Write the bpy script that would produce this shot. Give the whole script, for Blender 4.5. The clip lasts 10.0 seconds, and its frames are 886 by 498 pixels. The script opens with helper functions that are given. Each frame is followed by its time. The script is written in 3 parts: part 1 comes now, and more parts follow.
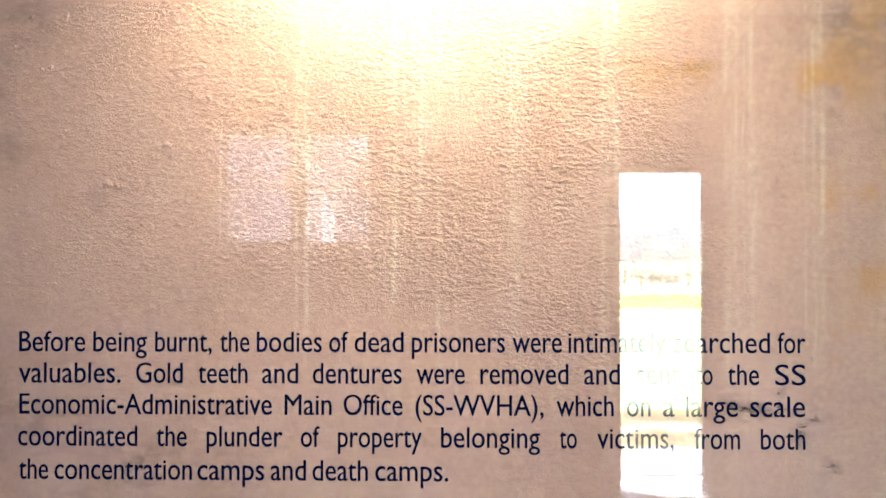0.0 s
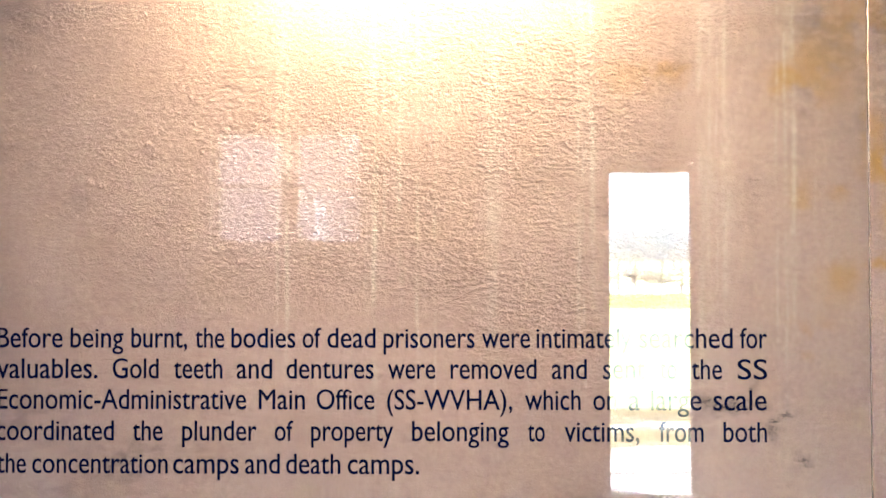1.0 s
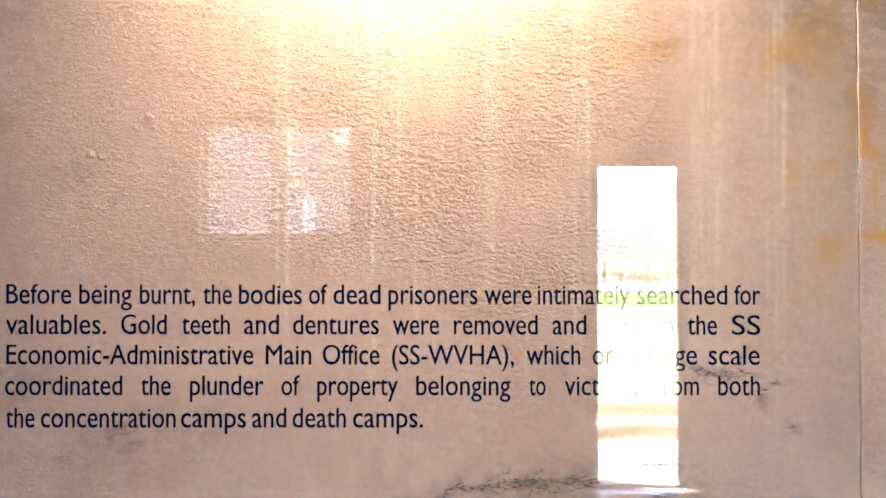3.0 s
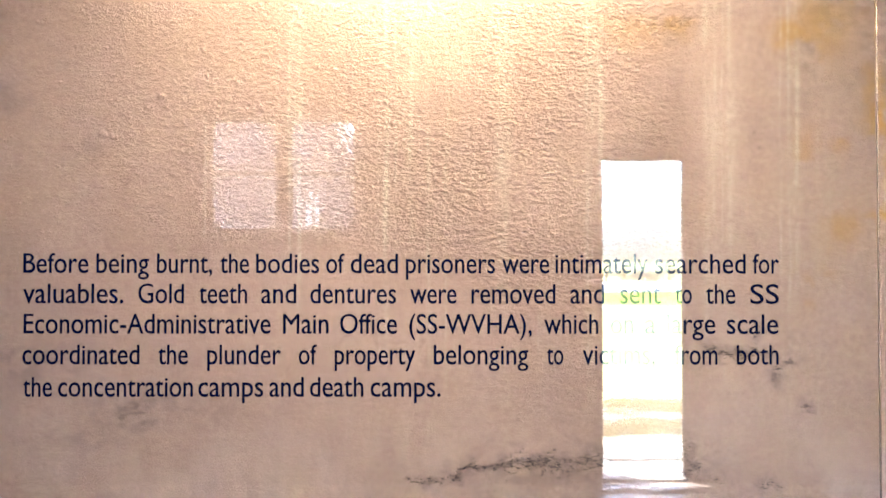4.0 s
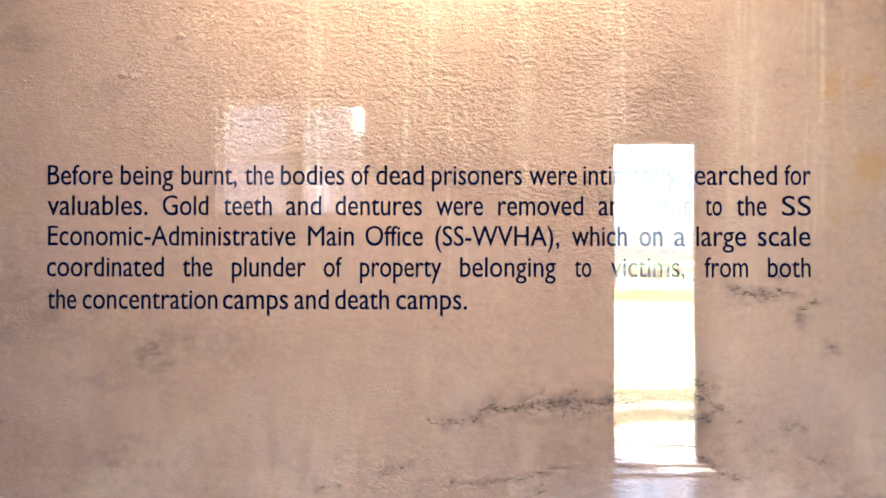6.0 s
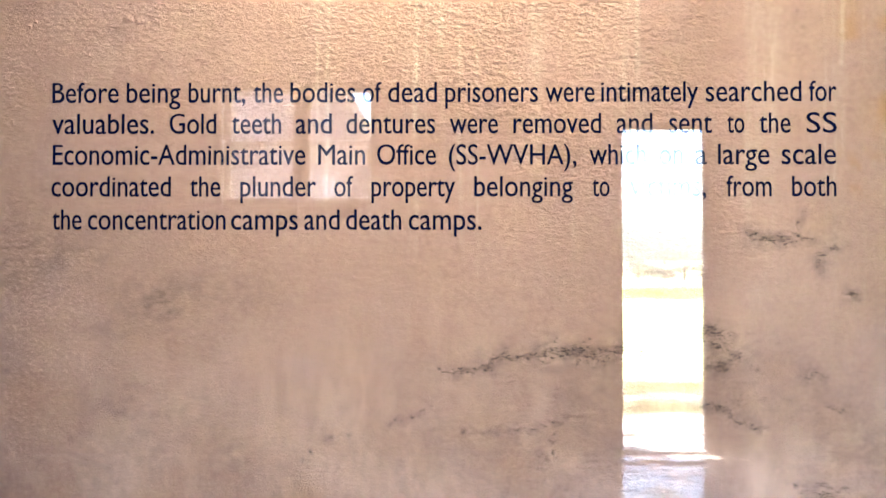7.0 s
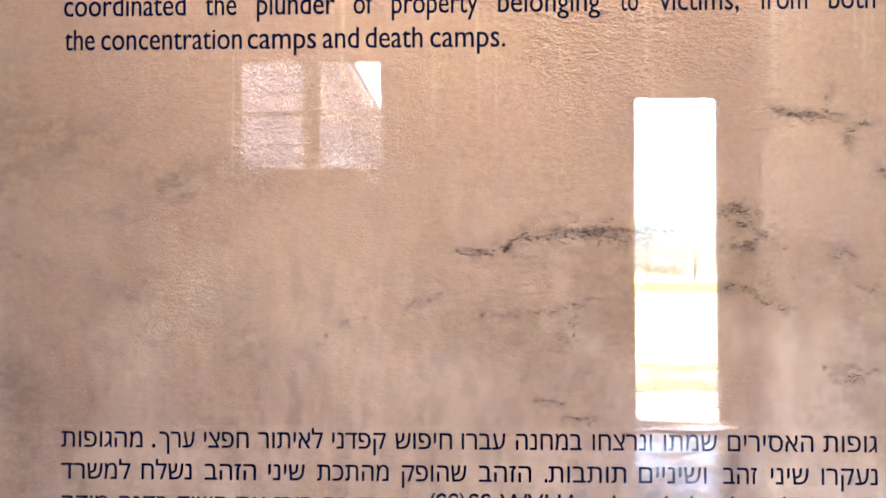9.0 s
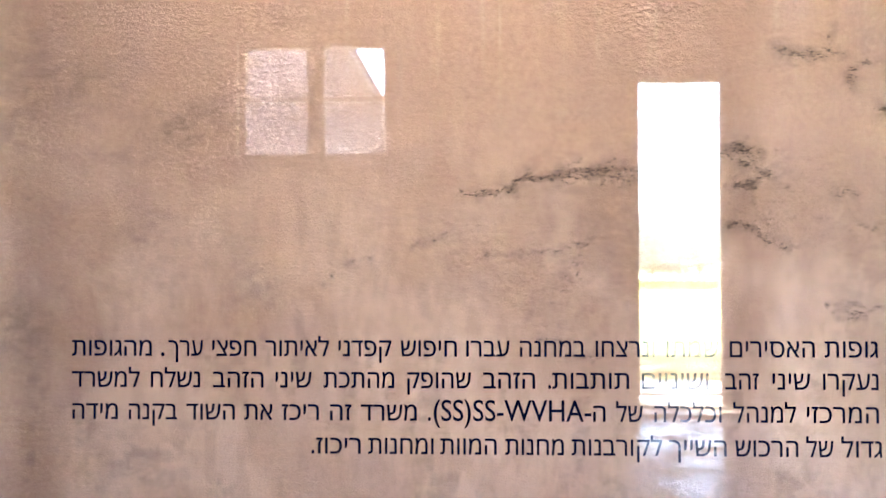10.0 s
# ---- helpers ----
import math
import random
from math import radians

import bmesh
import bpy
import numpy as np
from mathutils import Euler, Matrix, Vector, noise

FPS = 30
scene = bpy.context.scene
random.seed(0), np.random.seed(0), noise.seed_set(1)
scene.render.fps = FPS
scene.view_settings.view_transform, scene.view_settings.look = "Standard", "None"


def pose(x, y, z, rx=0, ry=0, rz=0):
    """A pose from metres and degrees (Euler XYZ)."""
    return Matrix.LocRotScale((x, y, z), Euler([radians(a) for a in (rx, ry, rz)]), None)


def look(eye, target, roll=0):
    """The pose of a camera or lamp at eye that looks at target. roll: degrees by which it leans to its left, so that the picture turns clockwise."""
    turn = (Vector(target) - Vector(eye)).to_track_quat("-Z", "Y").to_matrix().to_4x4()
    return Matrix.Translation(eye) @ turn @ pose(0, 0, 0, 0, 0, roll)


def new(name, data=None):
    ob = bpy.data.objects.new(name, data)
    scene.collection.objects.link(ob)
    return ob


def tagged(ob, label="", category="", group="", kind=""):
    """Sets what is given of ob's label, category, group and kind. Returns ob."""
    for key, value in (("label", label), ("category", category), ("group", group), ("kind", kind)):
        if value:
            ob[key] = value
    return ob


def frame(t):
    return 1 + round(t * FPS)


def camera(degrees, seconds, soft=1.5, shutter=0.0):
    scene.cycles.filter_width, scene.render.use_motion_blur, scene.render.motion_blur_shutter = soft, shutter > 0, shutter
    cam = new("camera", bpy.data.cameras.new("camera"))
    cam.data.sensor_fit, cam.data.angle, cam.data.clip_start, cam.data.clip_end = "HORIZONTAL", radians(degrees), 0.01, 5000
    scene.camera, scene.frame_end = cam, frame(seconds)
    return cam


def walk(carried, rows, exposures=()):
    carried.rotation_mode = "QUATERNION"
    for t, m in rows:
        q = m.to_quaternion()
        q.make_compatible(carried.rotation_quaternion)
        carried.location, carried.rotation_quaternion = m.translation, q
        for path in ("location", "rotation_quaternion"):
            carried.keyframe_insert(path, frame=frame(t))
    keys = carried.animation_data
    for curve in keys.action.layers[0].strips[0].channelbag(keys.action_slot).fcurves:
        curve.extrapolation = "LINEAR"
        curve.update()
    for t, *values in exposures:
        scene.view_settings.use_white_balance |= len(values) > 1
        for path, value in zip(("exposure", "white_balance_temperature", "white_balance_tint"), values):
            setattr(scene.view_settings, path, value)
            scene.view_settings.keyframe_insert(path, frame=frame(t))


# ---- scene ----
cam = camera(65.6, 10.0)
METRES, EYE, TILT, LEAN, TURN = 0.664, 1.39, 1.0, 0.0, 1.2
ROWS = [
    (0.0, 0.0, 0.0, 0.0, 0.0, 0.0, -0.0),
    (0.5, 0.018, -0.0135, -0.0001, -0.14, -0.0, -0.02),
    (1.0, 0.0398, -0.0251, -0.0036, -0.45, -0.01, 0.02),
    (1.5, 0.0743, -0.0396, -0.0091, -0.82, -0.02, 0.05),
    (2.0, 0.0786, -0.0445, -0.0364, -1.27, -0.05, -0.09),
    (2.5, 0.0544, -0.0474, -0.0578, -1.47, -0.04, -0.06),
    (3.0, 0.0105, -0.0526, -0.0743, -1.54, -0.04, -0.12),
    (4.5, -0.0214, -0.0479, -0.1605, -1.26, -0.02, -0.1),
    (5.0, -0.0321, -0.0476, -0.1929, -1.08, -0.04, -0.15),
    (6.5, -0.0541, -0.0222, -0.3392, -0.58, -0.08, -0.06),
    (7.0, -0.0612, -0.0046, -0.4126, -0.32, -0.07, -0.06),
    (7.5, -0.0667, 0.0126, -0.4800, -0.09, -0.06, 0.05),
    (8.0, -0.0645, 0.0334, -0.5425, -0.03, -0.05, 0.05),
    (8.5, -0.0717, 0.0362, -0.6256, 0.17, -0.06, 0.05),
    (9.0, -0.0839, 0.0307, -0.7044, 0.39, -0.06, 0.05),
    (9.5, -0.0896, 0.0268, -0.7735, 0.64, -0.04, 0.1),
    (10.0, -0.0851, 0.0168, -0.8501, 0.72, -0.03, 0.13),
]
walk(cam, [(t, pose(0, 0, EYE, TILT, LEAN, TURN) @ pose(METRES * x, METRES * y, METRES * z, 90 + pitch, roll, yaw)) for t, x, y, z, yaw, pitch, roll in ROWS],
     exposures=[(0.0, 5.73, 5960, 10), (2.5, 5.75, 5980, 10), (6.5, 5.88, 6320, 11), (10.0, 6.05, 6700, 13)])

# ---- world, sun, lamps, exposure ----
SUN_EL, SUN_TRAVEL = 76.0, Vector((0.28, 0.21, -1.45))
world = bpy.data.worlds.new("sky")
scene.world = world
world.use_nodes = True
wn = world.node_tree
wn.nodes.clear()
sky = wn.nodes.new("ShaderNodeTexSky")
sky.sky_type, sky.sun_disc = "NISHITA", False
sky.sun_elevation, sky.sun_rotation = radians(SUN_EL), math.atan2(-SUN_TRAVEL.x, -SUN_TRAVEL.y)
sky.dust_density, sky.air_density = 2.5, 1.0
wbg = wn.nodes.new("ShaderNodeBackground")
wbg.inputs["Strength"].default_value = 0.145
wout = wn.nodes.new("ShaderNodeOutputWorld")
wn.links.new(sky.outputs[0], wbg.inputs["Color"])
wn.links.new(wbg.outputs[0], wout.inputs["Surface"])

sun = new("sun", bpy.data.lights.new("sun", "SUN"))
sun.data.energy, sun.data.angle, sun.data.color = 2.7, radians(0.53), (1.0, 0.95, 0.86)
sun.matrix_world = Matrix.Translation((0, -20, 30)) @ SUN_TRAVEL.to_track_quat("-Z", "Y").to_matrix().to_4x4()


def area_lamp(name, m, sx, sy, watts, colour):
    data = bpy.data.lights.new(name, "AREA")
    data.shape, data.size, data.size_y, data.energy, data.color = "RECTANGLE", sx, sy, watts, colour
    ob = new(name, data)
    ob.matrix_world = m
    return ob


# ---- sizes of the place (metres) ----
FLOOR = -0.12
SILL = -0.085
GLASS = 0.7577          # back face of the panel, where the lettering is printed
REAR_IN, REAR_OUT = -2.862, -3.08
ROOM_L, ROOM_R, CEIL = -3.0, 3.0, 2.95
DOOR_L, DOOR_R, DOOR_TOP = 0.975, 1.607, 2.006
WIN_L, WIN_R, WIN_LO, WIN_HI = -1.540, -0.525, 1.455, 2.255


def wall_y(x):
    return 1.130 - 0.0185 * x


# the concealed lamp that washes the top of the plaster wall, and an added, unseen overhead fill lamp
area_lamp("wall_washer_lamp", look((-0.03, 0.985, 2.02), (-0.03, 1.128, 1.72)), 0.60, 0.04, 0.272, (1.0, 0.82, 0.47))
area_lamp("added_fill_lamp", look((0.0, -0.9, 2.90), (0.0, 1.0, 0.5)), 1.2, 0.4, 0.655, (1.0, 0.905, 0.99))


# ---- materials ----
def material(name):
    m = bpy.data.materials.new(name)
    m.use_nodes = True
    t = m.node_tree
    t.nodes.clear()
    out = t.nodes.new("ShaderNodeOutputMaterial")
    p = t.nodes.new("ShaderNodeBsdfPrincipled")
    t.links.new(p.outputs[0], out.inputs[0])
    return m, t, p


def node(t, kind, **inputs):
    n = t.nodes.new(kind)
    for k, v in inputs.items():
        n.inputs[k.replace("_", " ")].default_value = v
    return n


def mapped(t, scale):
    c = t.nodes.new("ShaderNodeTexCoord")
    m = t.nodes.new("ShaderNodeMapping")
    m.inputs["Scale"].default_value = scale
    t.links.new(c.outputs["Object"], m.inputs["Vector"])
    return m.outputs[0]


def noise_tex(t, scale, detail=5.0, rough=0.55, stretch=(1, 1, 1)):
    n = node(t, "ShaderNodeTexNoise", Scale=scale, Detail=detail, Roughness=rough)
    t.links.new(mapped(t, stretch), n.inputs["Vector"])
    return n.outputs[0]


def noise_colour(t, scale):
    n = node(t, "ShaderNodeTexNoise", Scale=scale, Detail=3.0)
    t.links.new(mapped(t, (1, 1, 1)), n.inputs["Vector"])
    return n.outputs["Color"]


def channel(t, colour):
    n = t.nodes.new("ShaderNodeSeparateColor")
    t.links.new(colour, n.inputs[0])
    return n.outputs[0]


def ramp(t, fac, stops):
    r = t.nodes.new("ShaderNodeValToRGB")
    while len(r.color_ramp.elements) < len(stops):
        r.color_ramp.elements.new(0.5)
    for e, (pos, col) in zip(r.color_ramp.elements, stops):
        e.position, e.color = pos, (*col, 1) if len(col) == 3 else col
    t.links.new(fac, r.inputs[0])
    return r.outputs[0]


def mixed(t, fac, a, b, mode="MIX"):
    n = t.nodes.new("ShaderNodeMix")
    n.data_type, n.blend_type = "RGBA", mode
    for sock, v in ((n.inputs[0], fac), (n.inputs[6], a), (n.inputs[7], b)):
        if isinstance(v, (int, float)):
            sock.default_value = v
        elif isinstance(v, tuple):
            sock.default_value = (*v, 1)
        else:
            t.links.new(v, sock)
    return n.outputs[2]


def times(t, a, b, op="MULTIPLY"):
    n = t.nodes.new("ShaderNodeMath")
    n.operation = op
    for sock, v in zip(n.inputs, (a, b)):
        if isinstance(v, (int, float)):
            sock.default_value = v
        else:
            t.links.new(v, sock)
    return n.outputs[0]


def bump(t, p, height, strength, distance):
    b = node(t, "ShaderNodeBump", Strength=strength, Distance=distance)
    t.links.new(height, b.inputs["Height"])
    t.links.new(b.outputs[0], p.inputs["Normal"])


def attribute(t, name):
    a = t.nodes.new("ShaderNodeAttribute")
    a.attribute_name = name
    return a.outputs["Fac"]


def grainy(name, lo, hi, scale, rough=0.8, rel=0.3, dist=0.003, metal=0.0, stretch=(1, 1, 1), fine=12.0):
    m, t, p = material(name)
    big = noise_tex(t, scale, 4, 0.6, stretch)
    small = noise_tex(t, scale * fine, 4, 0.65, stretch)
    col = mixed(t, ramp(t, big, [(0.3, (0, 0, 0)), (0.7, (1, 1, 1))]), lo, hi)
    col = mixed(t, 0.35, col, ramp(t, small, [(0.3, lo), (0.7, hi)]))
    t.links.new(col, p.inputs["Base Color"])
    p.inputs["Roughness"].default_value, p.inputs["Metallic"].default_value = rough, metal
    bump(t, p, small, rel, dist)
    return m


def plaster_show():
    """Old wall plaster: sandy pink ground, mineral runs, ochre stains, darkened scars."""
    m, t, p = material("old_plaster")
    cloud = noise_tex(t, 3.2, 6, 0.62)
    patch = noise_tex(t, 11.0, 6, 0.65)
    brush = noise_tex(t, 14.0, 5, 0.6, (2.6, 1, 0.28))
    grain = noise_tex(t, 140, 7, 0.72)
    sweep = noise_tex(t, 70, 5, 0.65, (0.35, 1, 2.2))
    sand = noise_tex(t, 460, 5, 0.7)
    grit = ramp(t, noise_tex(t, 250, 3, 0.5), [(0.60, (0, 0, 0)), (0.70, (1, 1, 1))])
    pit = ramp(t, noise_tex(t, 290, 3, 0.55, (1, 1, 1.4)), [(0.28, (1, 1, 1)), (0.33, (0, 0, 0))])
    flake = noise_tex(t, 230, 6, 0.68, (0.5, 1, 1.3))
    col = ramp(t, cloud, [(0.30, (0.45, 0.300, 0.262)), (0.5, (0.545, 0.366, 0.322)), (0.70, (0.615, 0.435, 0.385))])
    col = mixed(t, 0.52, col, ramp(t, patch, [(0.3, (0.42, 0.275, 0.245)), (0.52, (0.545, 0.370, 0.328)), (0.72, (0.65, 0.470, 0.415))]))
    col = mixed(t, ramp(t, brush, [(0.42, (0, 0, 0)), (0.75, (0.55, 0.55, 0.55))]), col, (0.64, 0.475, 0.425))
    col = mixed(t, 0.27, col, ramp(t, sweep, [(0.32, (0.40, 0.270, 0.235)), (0.68, (0.68, 0.490, 0.435))]))
    col = mixed(t, 0.50, col, ramp(t, grain, [(0.3, (0.38, 0.250, 0.215)), (0.7, (0.70, 0.505, 0.445))]))
    col = mixed(t, times(t, attribute(t, "pale"), 0.74), col, (0.82, 0.62, 0.56))
    col = mixed(t, times(t, attribute(t, "smudge"), 0.78), col, (0.20, 0.150, 0.150))
    col = mixed(t, times(t, attribute(t, "ochre"), 0.90), col, (0.55, 0.30, 0.075))
    chalk = times(t, attribute(t, "runs"), ramp(t, grain, [(0.30, (0.35, 0.35, 0.35)), (0.60, (1, 1, 1))]))
    col = mixed(t, times(t, chalk, 0.90), col, (0.86, 0.78, 0.70))
    broken = times(t, times(t, attribute(t, "scar"), 0.42), flake, "ADD")
    dark = ramp(t, broken, [(0.67, (0, 0, 0)), (0.82, (1, 1, 1))])
    col = mixed(t, times(t, dark, 0.88), col, (0.105, 0.088, 0.092))
    p.inputs["Roughness"].default_value = 0.85
    p.inputs["Specular IOR Level"].default_value = 0.25
    lively = attribute(t, "lively")
    col = mixed(t, times(t, times(t, pit, lively), 0.50), col, (0.22, 0.145, 0.115))
    t.links.new(col, p.inputs["Base Color"])
    height = times(t, mixed(t, 0.22, mixed(t, 0.45, grain, sand), sweep), times(t, dark, -0.35), "ADD")
    height = times(t, height, times(t, times(t, grit, 0.50), lively), "ADD")
    height = times(t, height, times(t, times(t, pit, -0.60), lively), "ADD")
    # orange-peel relief and crisp specks of grit thrown on with the plaster
    peel = ramp(t, noise_tex(t, 135, 3, 0.6, (0.8, 1, 1.4)), [(0.34, (0, 0, 0)), (0.66, (1, 1, 1))])
    height = times(t, height, times(t, times(t, peel, 0.58), times(t, lively, lively)), "ADD")
    for scale, share, size, tall in ((75, 0.80, 0.26, 1.1), (34, 0.86, 0.15, 2.0)):
        v = node(t, "ShaderNodeTexVoronoi", Scale=scale)
        warp = mixed(t, 0.012, mapped(t, (1, 1, 1)), noise_colour(t, 190), "ADD")
        t.links.new(warp, v.inputs["Vector"])
        near = ramp(t, v.outputs["Distance"], [(size * 0.35, (1, 1, 1)), (size, (0, 0, 0))])
        pick = ramp(t, channel(t, v.outputs["Color"]), [(share, (0, 0, 0)), (share + 0.12, (1, 1, 1))])
        height = times(t, height, times(t, times(t, near, pick), times(t, attribute(t, "lumpy"), tall)), "ADD")
    bump(t, p, height, 1.0, 0.0056)
    return m


def glass(name, tint=(1, 1, 1), rough=0.0):
    m = bpy.data.materials.new(name)
    m.use_nodes = True
    t = m.node_tree
    t.nodes.clear()
    out = t.nodes.new("ShaderNodeOutputMaterial")
    g = node(t, "ShaderNodeBsdfGlass", Roughness=rough, IOR=1.5)
    g.inputs["Color"].default_value = (*tint, 1)
    t.links.new(g.outputs[0], out.inputs[0])
    return m


def floor_concrete():
    m, t, p = material("worn_concrete")
    big = noise_tex(t, 2.2, 5, 0.6)
    small = noise_tex(t, 60, 5, 0.65)
    col = ramp(t, big, [(0.3, (0.26, 0.22, 0.20)), (0.7, (0.40, 0.35, 0.32))])
    col = mixed(t, 0.3, col, ramp(t, small, [(0.3, (0.2, 0.17, 0.15)), (0.7, (0.48, 0.43, 0.4))]))
    t.links.new(col, p.inputs["Base Color"])
    t.links.new(ramp(t, noise_tex(t, 5.0, 5, 0.6), [(0.46, (0.10, 0.10, 0.10)), (0.56, (0.55, 0.55, 0.55))]), p.inputs["Roughness"])
    bump(t, p, small, 0.25, 0.002)
    return m


def leafy(name, lo, hi, scale, through_share=0.5):
    """Thin leaves, and added strips for bright edges, that let light through."""
    m, t, p = material(name)
    col = mixed(t, ramp(t, noise_tex(t, scale, 4, 0.6), [(0.3, (0, 0, 0)), (0.7, (1, 1, 1))]), lo, hi)
    t.links.new(col, p.inputs["Base Color"])
    p.inputs["Roughness"].default_value = 0.9
    tr = t.nodes.new("ShaderNodeBsdfTranslucent")
    t.links.new(col, tr.inputs["Color"])
    mix = node(t, "ShaderNodeMixShader", Fac=through_share)
    t.links.new(p.outputs[0], mix.inputs[1])
    t.links.new(tr.outputs[0], mix.inputs[2])
    t.links.new(mix.outputs[0], t.nodes["Material Output"].inputs[0])
    return m


PLASTER = plaster_show()
# room dimness put into the wall colour, keeps the panel's reflections dark
DIM_WALL = grainy("dimmed_wall", (0.055, 0.046, 0.042), (0.10, 0.084, 0.075), 2.5, 0.9, 0.4, 0.003, fine=30)
CONCRETE = floor_concrete()
CEILING = grainy("ceiling_plaster", (0.50, 0.46, 0.42), (0.62, 0.58, 0.53), 2.0, 0.9, 0.3, 0.002, fine=30)
PANE = glass("panel_glass", (0.985, 0.995, 0.99))
WINDOW_GLASS = glass("window_glass", (0.95, 0.95, 0.95))
INK = grainy("navy_ink", (0.0016, 0.0056, 0.036), (0.0022, 0.0070, 0.043), 40, 0.45, 0.02, 0.0002)
STEEL = grainy("brushed_steel", (0.40, 0.40, 0.42), (0.55, 0.55, 0.56), 30, 0.35, 0.1, 0.0005, 1.0)
INK.node_tree.nodes["Principled BSDF"].inputs["Specular IOR Level"].default_value = 0.0
WHITE = grainy("white_paint", (0.74, 0.73, 0.70), (0.82, 0.81, 0.79), 6, 0.5, 0.15, 0.001)
DARK_FRAME = grainy("dark_painted_wood", (0.030, 0.024, 0.020), (0.055, 0.045, 0.038), 12, 0.55, 0.25, 0.001, stretch=(1, 1, 0.2))
STONE = grainy("paving_stone", (0.30, 0.28, 0.26), (0.46, 0.44, 0.41), 3, 0.85, 0.5, 0.006)
FIELD = grainy("sunlit_field", (0.41, 0.42, 0.145), (0.50, 0.50, 0.235), 0.35, 0.95, 0.6, 0.03, fine=25)
GRASS = grainy("dry_grass", (0.32, 0.29, 0.15), (0.44, 0.40, 0.25), 4, 0.9, 0.2, 0.003)
VERDANT = grainy("green_verge", (0.15, 0.25, 0.010), (0.21, 0.30, 0.02), 0.4, 0.95, 0.5, 0.03, fine=25)
GRAVEL = grainy("pale_gravel", (0.42, 0.40, 0.37), (0.56, 0.54, 0.50), 0.8, 0.95, 0.6, 0.01, fine=40)
EARTH = grainy("trodden_earth", (0.40, 0.37, 0.34), (0.54, 0.51, 0.47), 3.0, 0.95, 0.6, 0.01, fine=20)
# pale blue distance haze is mixed into the leaf and bark colours
LEAF = leafy("haze_tinted_foliage", (0.13, 0.19, 0.25), (0.20, 0.26, 0.32), 0.6)
BARK = grainy("haze_tinted_bark", (0.26, 0.28, 0.30), (0.34, 0.36, 0.37), 4, 0.9, 0.5, 0.01, stretch=(1, 1, 0.2))
HEDGE = leafy("dry_hedge", (0.14, 0.145, 0.15), (0.22, 0.22, 0.22), 2)
POST_WOOD = grainy("weathered_post_wood", (0.075, 0.055, 0.042), (0.13, 0.10, 0.08), 4, 0.9, 0.4, 0.004, stretch=(1, 1, 0.2))
BOARD = grainy("weathered_boards", (0.17, 0.155, 0.15), (0.27, 0.25, 0.245), 5, 0.85, 0.4, 0.003, stretch=(1, 1, 0.15))
BOARD_H = grainy("pale_boards", (0.17, 0.142, 0.14), (0.235, 0.20, 0.198), 5, 0.85, 0.4, 0.003, stretch=(0.15, 1, 1))
# near-white translucent stuff for added strips that imitate bright edges of light
LIGHT_STRIP = leafy("bright_edge_strip", (0.90, 0.87, 0.85), (0.95, 0.93, 0.92), 20, 0.92)
ROOF = grainy("roof_sheet", (0.16, 0.13, 0.11), (0.24, 0.20, 0.18), 4, 0.8, 0.3, 0.004)


# ---- building helpers ----
def mesh_of(name, bm, mat):
    me = bpy.data.meshes.new(name)
    bm.to_mesh(me)
    bm.free()
    me.materials.append(mat)
    return me


def part(name, bm, mat, parent=None, label=""):
    ob = new(name, mesh_of(name, bm, mat))
    ob.parent = parent
    return tagged(ob, label)


def thing(name, label, category, at=(0, 0, 0), group="", kind=""):
    ob = new(name)
    ob.location = at
    return tagged(ob, label, category, group, kind)


def box(bm, x0, x1, y0, y1, z0, z1, bevel=0.0):
    r = bmesh.ops.create_cube(bm, size=1.0, matrix=Matrix.LocRotScale(((x0 + x1) / 2, (y0 + y1) / 2, (z0 + z1) / 2), None, (x1 - x0, y1 - y0, z1 - z0)))
    if bevel:
        edges = list({e for v in r["verts"] for e in v.link_edges})
        bmesh.ops.bevel(bm, geom=edges, offset=bevel, segments=2, affect="EDGES", profile=0.6)
    return bm


def boxes(*rows, bevel=0.0):
    bm = bmesh.new()
    for r in rows:
        box(bm, *r, bevel=bevel)
    return bm


def rod(bm, a, b, r0, r1, sides=8):
    a, b = Vector(a), Vector(b)
    m = Matrix.Translation((a + b) / 2) @ (b - a).to_track_quat("Z", "Y").to_matrix().to_4x4()
    bmesh.ops.create_cone(bm, cap_ends=True, segments=sides, radius1=r0, radius2=r1, depth=(b - a).length, matrix=m)
    return bm


rng = np.random.default_rng(7)


def lattice(x, z, cell, seed):
    """Smooth value noise between -1 and 1 on arrays of places."""
    g = np.random.default_rng(seed).uniform(-1, 1, (257, 257))
    g[256], g[:, 256] = g[0], g[:, 0]
    u, v = np.asarray(x) / cell, np.asarray(z) / cell
    i, j = np.floor(u).astype(int), np.floor(v).astype(int)
    fu, fv = u - i, v - j
    fu, fv = fu * fu * (3 - 2 * fu), fv * fv * (3 - 2 * fv)
    i, j = i % 256, j % 256
    return (g[i, j] * (1 - fu) + g[i + 1, j] * fu) * (1 - fv) + (g[i, j + 1] * (1 - fu) + g[i + 1, j + 1] * fu) * fv


def layered(x, z, cell, seed, octaves=4, gain=0.5):
    total, amp = 0.0, 1.0
    for k in range(octaves):
        total = total + amp * lattice(x, z, cell / 2 ** k, seed + k)
        amp *= gain
    return total


def soft_step(a, lo, hi):
    s = np.clip((a - lo) / (hi - lo), 0, 1)
    return s * s * (3 - 2 * s)


